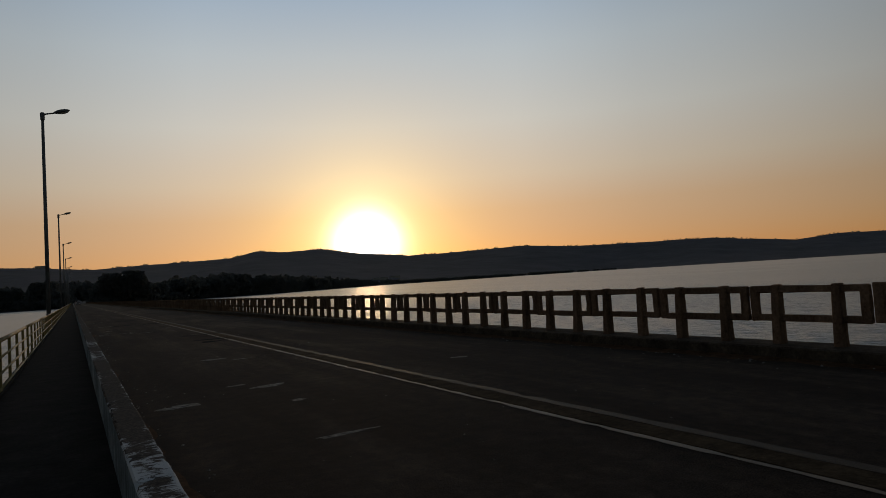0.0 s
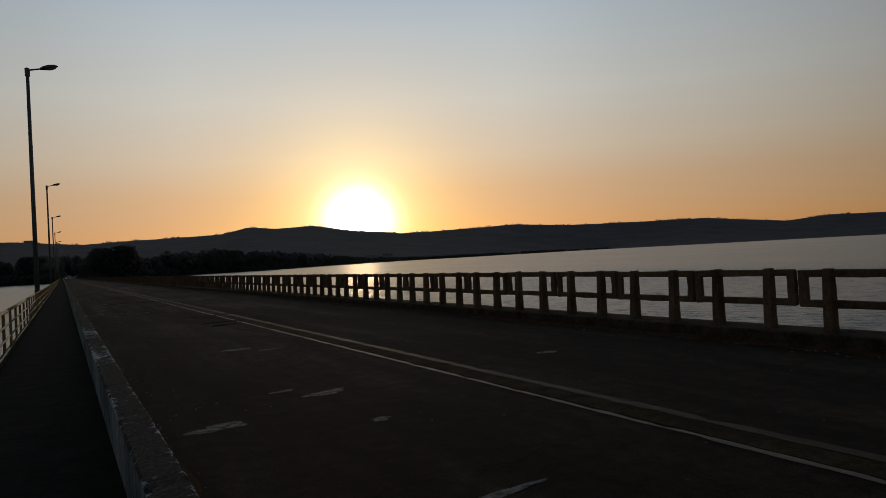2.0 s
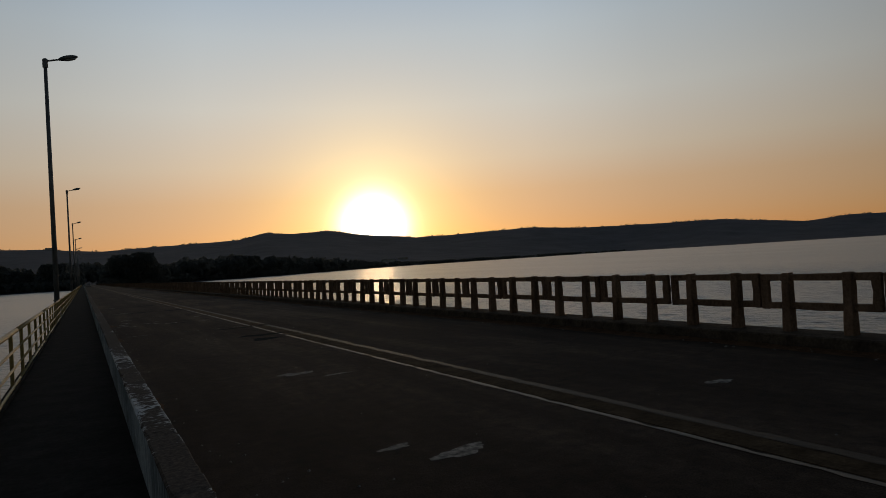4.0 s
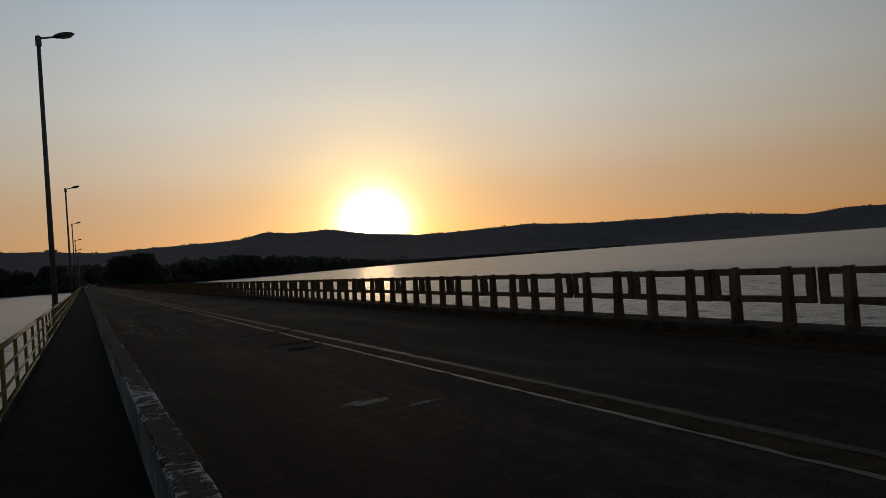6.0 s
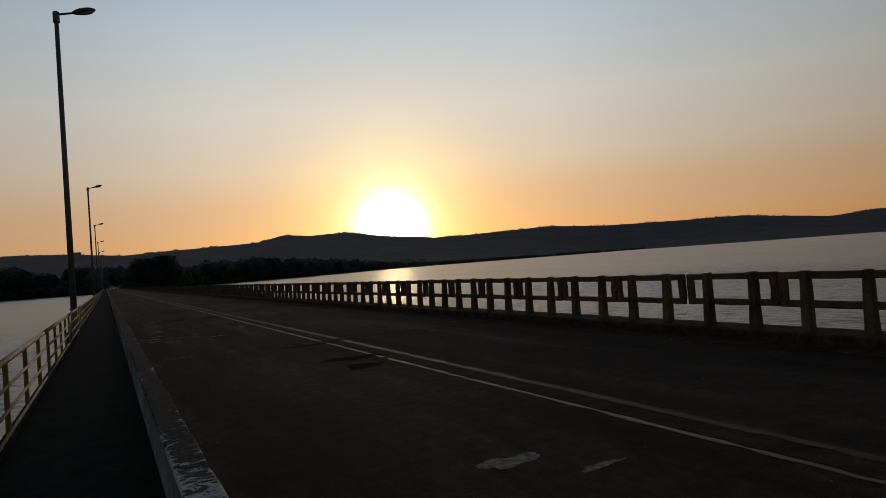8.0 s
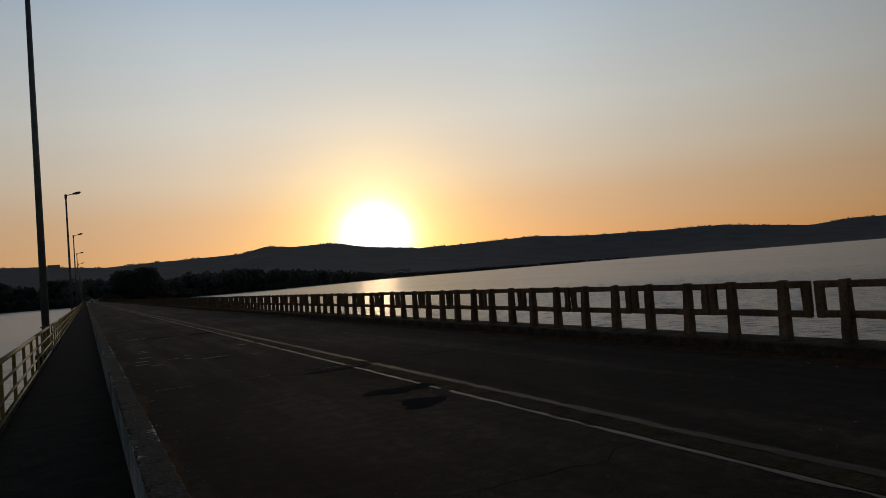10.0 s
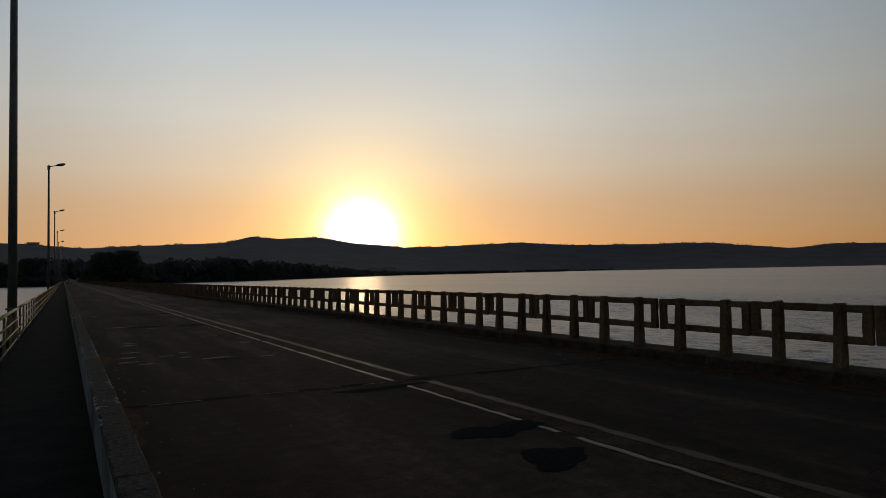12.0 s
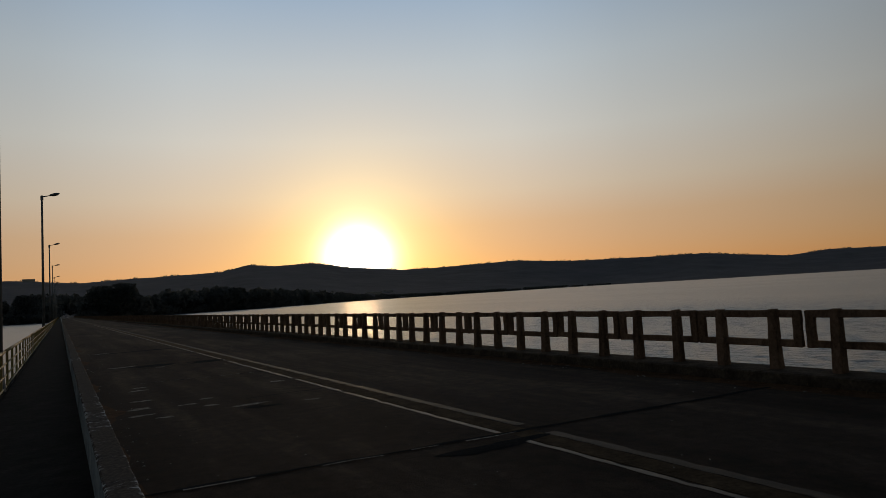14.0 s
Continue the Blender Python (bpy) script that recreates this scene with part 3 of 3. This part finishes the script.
# ---- grit along the kerbs and loose chips on the road ----
rnd = random.Random(21)
vs, fs = [], []
for i in range(1100):
    y = rnd.uniform(0, 75) if i % 3 else rnd.uniform(2, 30)
    u = rnd.random()
    x = KX - abs(rnd.gauss(0, 0.28)) if u < 0.35 else PX1 + 0.02 + abs(rnd.gauss(0, 0.3)) if u < 0.7 else rnd.uniform(0.6, 8.2)
    r = rnd.uniform(0.006, 0.022) if u < 0.7 else rnd.uniform(0.005, 0.014)
    k = len(vs)
    for q in range(4):
        an = q * 1.57 + rnd.uniform(-0.4, 0.4)
        vs.append((x + r * math.cos(an), y + r * 1.3 * math.sin(an), 0.0005))
    vs.append((x, y, r * 0.8))
    fs.extend(((k, k + 1, k + 4), (k + 1, k + 2, k + 4), (k + 2, k + 3, k + 4), (k + 3, k, k + 4)))
me = bpy.data.meshes.new("road_grit")
me.from_pydata(vs, [], fs)
me.materials.append(M_SMOOTH)
tagged(new("road_grit", me), "loose grit and small chips lying on the asphalt", "grit", kind="stuff")

# ---- water and land ----
WATER = -3.0
bm = bmesh.new()
bmesh.ops.create_circle(bm, cap_ends=True, segments=64, radius=4900, matrix=Matrix.Translation((0, 0, WATER)))
tagged(part("water", bm, M_WATER), "rippled lake water reflecting the sunset sky", "water", kind="structure")


def waves(name, x0, x1, y0, y1, step, seed, chop, heading):
    """Open water near the bridge; wind wave geometry headed to fit the camera's view."""
    rg = np.random.RandomState(seed)
    xs, ys = np.arange(x0, x1 + step, step), np.arange(y0, y1 + step, step)
    X, Y = np.meshgrid(xs, ys)
    Z = np.zeros_like(X)
    for i in range(30):
        lam = 0.6 * 2.6 ** rg.rand()
        th = math.radians(heading) + rg.normal(0, 0.4)
        k = math.tau / lam
        Z += 0.006 * chop * lam * np.sin(k * (X * math.cos(th) + Y * math.sin(th)) + rg.rand() * math.tau)
    gust = 0.75 + 0.25 * np.sin(X * 0.05 + 1.3 * np.sin(Y * 0.03)) * np.sin(Y * 0.041 + 0.8)
    near, far_x = (X - x0, x1 - X) if x0 > 0 else (x1 - X, X - x0)
    fade = np.clip(near / 2.0, 0, 1) * np.clip(far_x / 45.0, 0, 1) * np.clip((Y - y0) / 10.0, 0, 1) * np.clip((y1 - Y) / 45.0, 0, 1)
    Z = WATER + 0.012 + fade * (0.1 + np.clip(Z * gust, -0.1, 0.4))
    nx, ny = len(xs), len(ys)
    me = bpy.data.meshes.new(name)
    idx = np.arange(nx * ny).reshape(ny, nx)
    quads = np.stack([idx[:-1, :-1], idx[:-1, 1:], idx[1:, 1:], idx[1:, :-1]], -1).reshape(-1, 4)
    me.from_pydata(np.stack([X, Y, Z], -1).reshape(-1, 3).tolist(), [], quads.tolist())
    me.polygons.foreach_set("use_smooth", [True] * len(me.polygons))
    me.materials.append(M_RIPPLE)
    tagged(new(name, me), "wind-rippled grey lake water beside the bridge", "water", kind="structure")


waves("water_east", 24, 120, 6, 126, 0.2, 3, 0.9, 38)
waves("water_west", -60, -2.2, 8, 120, 0.22, 4, 0.85, 95)

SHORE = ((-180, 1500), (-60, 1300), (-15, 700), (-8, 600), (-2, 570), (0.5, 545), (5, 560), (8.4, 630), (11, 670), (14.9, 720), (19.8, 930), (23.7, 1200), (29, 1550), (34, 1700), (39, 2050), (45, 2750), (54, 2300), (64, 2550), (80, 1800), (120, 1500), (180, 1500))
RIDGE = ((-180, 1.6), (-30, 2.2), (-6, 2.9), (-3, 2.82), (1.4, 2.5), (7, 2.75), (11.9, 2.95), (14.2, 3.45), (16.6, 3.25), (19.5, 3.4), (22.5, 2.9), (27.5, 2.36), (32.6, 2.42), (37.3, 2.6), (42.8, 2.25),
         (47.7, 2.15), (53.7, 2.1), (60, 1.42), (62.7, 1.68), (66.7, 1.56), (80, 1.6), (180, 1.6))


def along(table, a):
    return float(np.interp(a, [p[0] for p in table], [p[1] for p in table]))


RR = 4300.0


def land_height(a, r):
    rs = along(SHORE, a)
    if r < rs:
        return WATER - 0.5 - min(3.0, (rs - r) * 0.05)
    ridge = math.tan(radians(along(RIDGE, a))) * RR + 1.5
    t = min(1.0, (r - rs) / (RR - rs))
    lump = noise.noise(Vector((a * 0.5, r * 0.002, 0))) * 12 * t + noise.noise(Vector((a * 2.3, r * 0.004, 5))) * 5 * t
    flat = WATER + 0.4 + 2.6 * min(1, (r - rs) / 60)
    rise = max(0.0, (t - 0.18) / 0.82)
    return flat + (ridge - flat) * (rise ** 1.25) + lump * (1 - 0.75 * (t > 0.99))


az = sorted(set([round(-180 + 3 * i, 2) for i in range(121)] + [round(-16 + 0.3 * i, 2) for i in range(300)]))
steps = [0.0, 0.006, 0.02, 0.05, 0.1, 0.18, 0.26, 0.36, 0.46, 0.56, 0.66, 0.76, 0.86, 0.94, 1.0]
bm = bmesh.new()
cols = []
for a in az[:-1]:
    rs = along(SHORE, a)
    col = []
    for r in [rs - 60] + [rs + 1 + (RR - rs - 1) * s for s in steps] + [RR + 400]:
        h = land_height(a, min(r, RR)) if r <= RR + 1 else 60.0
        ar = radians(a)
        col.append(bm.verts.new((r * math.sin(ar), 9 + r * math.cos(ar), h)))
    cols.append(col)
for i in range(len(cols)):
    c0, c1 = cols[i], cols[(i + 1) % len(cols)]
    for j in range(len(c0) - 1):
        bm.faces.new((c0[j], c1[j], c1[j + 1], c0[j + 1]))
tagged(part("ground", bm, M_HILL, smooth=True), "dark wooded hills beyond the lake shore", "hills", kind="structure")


# ---- trees ----
def clump(vs, fs, c, s, rnd):
    """A small ragged tuft: three crossed, bent leaf sheets."""
    for _ in range(3):
        u = Vector((rnd.gauss(0, 1), rnd.gauss(0, 1), rnd.gauss(0, 1))).normalized()
        w = u.cross(Vector((rnd.gauss(0, 1), rnd.gauss(0, 1), rnd.gauss(0, 1)))).normalized()
        k = len(vs)
        vs.extend(tuple(c + (u * p + w * q) * s * rnd.uniform(0.7, 1.2)) for p, q in ((-1, -0.3), (0, -1), (1, -0.2), (0.7, 0.8), (-0.6, 0.9)))
        fs.append(tuple(range(k, k + 5)))


def crown(vs, fs, base, h, w, n, rnd, s):
    lobes = [(Vector((rnd.uniform(-0.32, 0.32) * w, rnd.uniform(-0.32, 0.32) * w, h * rnd.uniform(0.4, 0.8))), rnd.uniform(0.2, 0.34) * w) for _ in range(7)]
    for i in range(n):
        c, r = lobes[i % 7]
        d = Vector((rnd.gauss(0, 1), rnd.gauss(0, 1), rnd.gauss(0, 0.8))).normalized() * r * rnd.uniform(0.45, 1.05)
        q = c + d
        q.z = min(max(q.z, h * 0.12), h)
        clump(vs, fs, base + q, s, rnd)


def mesh_part(name, vs, fs, material, parent=None, label=""):
    me = bpy.data.meshes.new(name)
    me.from_pydata(vs, [], fs)
    me.materials.append(material)
    ob = new(name, me)
    ob.parent = parent
    if label:
        ob["label"] = label
    return ob


def at_shore(a, extra):
    r = along(SHORE, a) + extra
    return Vector((r * math.sin(radians(a)), 9 + r * math.cos(radians(a)), land_height(a, r) - 0.3)), r


def big_tree(a, extra, h, w, seed):
    rnd = random.Random(seed)
    c, r = at_shore(a, extra)
    e = empty("tree", "broad dark leafy tree on the far shore", "tree", "shore trees", c)
    bm = bmesh.new()
    tube(bm, (0, 0, 0), (0, 0, h * 0.45), h * 0.035, h * 0.02, 8)
    for i in range(5):
        an = i * 1.3 + rnd.uniform(0, 0.5)
        tube(bm, (0, 0, h * 0.25), (math.cos(an) * w * 0.3, math.sin(an) * w * 0.3, h * 0.62), h * 0.016, h * 0.006, 6)
    part("trunk", bm, M_BARK, e)
    vs, fs = [], []
    crown(vs, fs, Vector((0, 0, 0)), h, w, 2400, rnd, 1.0)
    mesh_part("crown", vs, fs, M_LEAF, e, "dense dark green foliage")
    return e


for i, (a, ex, h, w) in enumerate(((3.2, 14, 25, 26), (3.9, 10, 26, 28), (4.6, 16, 25, 26), (6.3, 26, 17, 14), (7.6, 20, 22, 18), (8.7, 24, 20, 16), (12.4, 15, 22, 19), (13.4, 20, 23, 19), (-6.6, 20, 25, 20), (-5.4, 16, 23, 18), (-1.9, 30, 21, 17), (10.6, 18, 20, 17), (14.6, 16, 21, 18), (16.0, 24, 20, 18), (-8.0, 20, 25, 20), (-9.3, 24, 24, 20), (-3.9, 22, 17, 16))):
    big_tree(a, ex, h, w, 40 + i)

rnd = random.Random(77)
BELT = ((-14, 18), (-5, 18), (-4, 13), (0, 15), (6, 17), (10, 21), (15, 19), (20, 18), (24, 11), (27, 7), (31, 5))
vs, fs = [], []
for i in range(900):
    low = i % 3 == 0
    a = rnd.uniform(-13, 31)
    ex = rnd.uniform(4, 22) if low else 10 + abs(rnd.gauss(0, 90))
    c, r = at_shore(a, ex)
    if -5 < c.x < 14 and c.y < 770:
        continue
    h = rnd.uniform(3, 7) if low else rnd.uniform(0.7, 1.1) * along(BELT, a) * (1 + 0.25 * noise.noise(Vector((a * 0.55, 0, 4))))
    crown(vs, fs, c, h, h * rnd.uniform(0.9, 1.3) * (2.2 if low else 1), 45 if low else 110, rnd, h * (0.2 if low else 0.085))
for i in range(40):
    c = Vector((rnd.uniform(-30, 45), rnd.uniform(780, 840), 0.5))
    h = rnd.uniform(15, 24)
    crown(vs, fs, c, h, h * 1.2, 110, rnd, h * 0.085)
for i in range(220):
    # low bushes that thin out along the bank
    c, r = at_shore(28 + 18 * rnd.random() ** 1.4, rnd.uniform(2, 30))
    h = rnd.uniform(4, 8)
    crown(vs, fs, c, h, h * 2.5, 40, rnd, h * 0.22)
for i in range(60):
    # an even-topped plantation
    c, r = at_shore(rnd.uniform(-13, -5.6), rnd.uniform(14, 60))
    crown(vs, fs, c, rnd.uniform(25.5, 27), 16, 260, rnd, 1.5)
    crown(vs, fs, c, 15, 16, 100, rnd, 1.8)
mesh_part("shore_woods", vs, fs, M_LEAF)
tagged(bpy.data.objects["shore_woods"], "dark belt of trees along the far shore", "woods", kind="stuff")

vs, fs = [], []
for i in range(900):
    a = rnd.uniform(-14, 68)
    if noise.noise(Vector((a * 0.7, 3, 1))) < 0.0:
        continue
    ar = radians(a)
    h = rnd.uniform(4, 9)
    c = Vector((RR * math.sin(ar), 9 + RR * math.cos(ar), land_height(a, RR) - 2))
    crown(vs, fs, c, h, h * 1.6, 14, rnd, h * 0.16)
mesh_part("ridge_trees", vs, fs, M_LEAF)
tagged(bpy.data.objects["ridge_trees"], "scattered trees along the hill crest", "woods", kind="stuff")


# ---- far things ----
def far_house(a, r, w, h, label):
    ar = radians(a)
    c = (r * math.sin(ar), 9 + r * math.cos(ar), land_height(a, r) - 1)
    e = empty("building", label, "building", at=c)
    e.rotation_euler = (0, 0, -ar)
    bm = bmesh.new()
    d = min(12, w * 0.25)
    box(bm, -w / 2, w / 2, -d, d, -1, h, 0.2)
    part("walls", bm, M_HOUSE, e)
    bm = bmesh.new()
    box(bm, -w / 2 - 0.6, w / 2 + 0.6, -d - 0.6, d + 0.6, h, h + 0.8, 0.1)
    part("roof", bm, M_STEEL, e)


far_house(-2.0, RR - 5, 62, 13, "long flat-roofed pale building on the hill crest")
far_house(24.9, 2100, 50, 8, "low pale farm shed near the far shore")
far_house(26.2, 2250, 36, 7, "small pale shed near the far shore")
far_house(6.6, 700, 14, 5, "small house among trees on the far shore")


def far_car(at):
    e = empty("car", "dark grey car with its headlights on far along the road", "car", at=at)
    bm = bmesh.new()
    box(bm, -0.85, 0.85, -2.1, 2.1, 0.3, 0.85, 0.08)
    vs = box(bm, -0.75, 0.75, -1.2, 1.7, 0.84, 1.42, 0.0)
    for v in vs:
        if v.co.z > 1.2:
            v.co.x *= 0.8
            v.co.y = v.co.y * 0.75
    part("body", bm, M_CARPAINT, e)
    bm = bmesh.new()
    vs = box(bm, -0.66, 0.66, -1.12, -1.06, 0.9, 1.32)
    for v in vs:
        if v.co.z > 1.2:
            v.co.x *= 0.82
            v.co.y += 0.2
    part("windscreen", bm, M_GLASS, e)
    for x in (-0.75, 0.75):
        for y in (-1.35, 1.3):
            bm = bmesh.new()
            tube(bm, (x - 0.1, y, 0.31), (x + 0.1, y, 0.31), 0.31, n=18)
            part("wheel", bm, M_RUBBER, e)
    for x in (-0.6, 0.6):
        bm = bmesh.new()
        bmesh.ops.create_uvsphere(bm, u_segments=12, v_segments=8, radius=0.085, matrix=Matrix.Translation((x, -2.08, 0.66)))
        part("headlight", bm, M_LAMP, e, "lit headlight")


far_car((2.2, 330.0, 0.0))
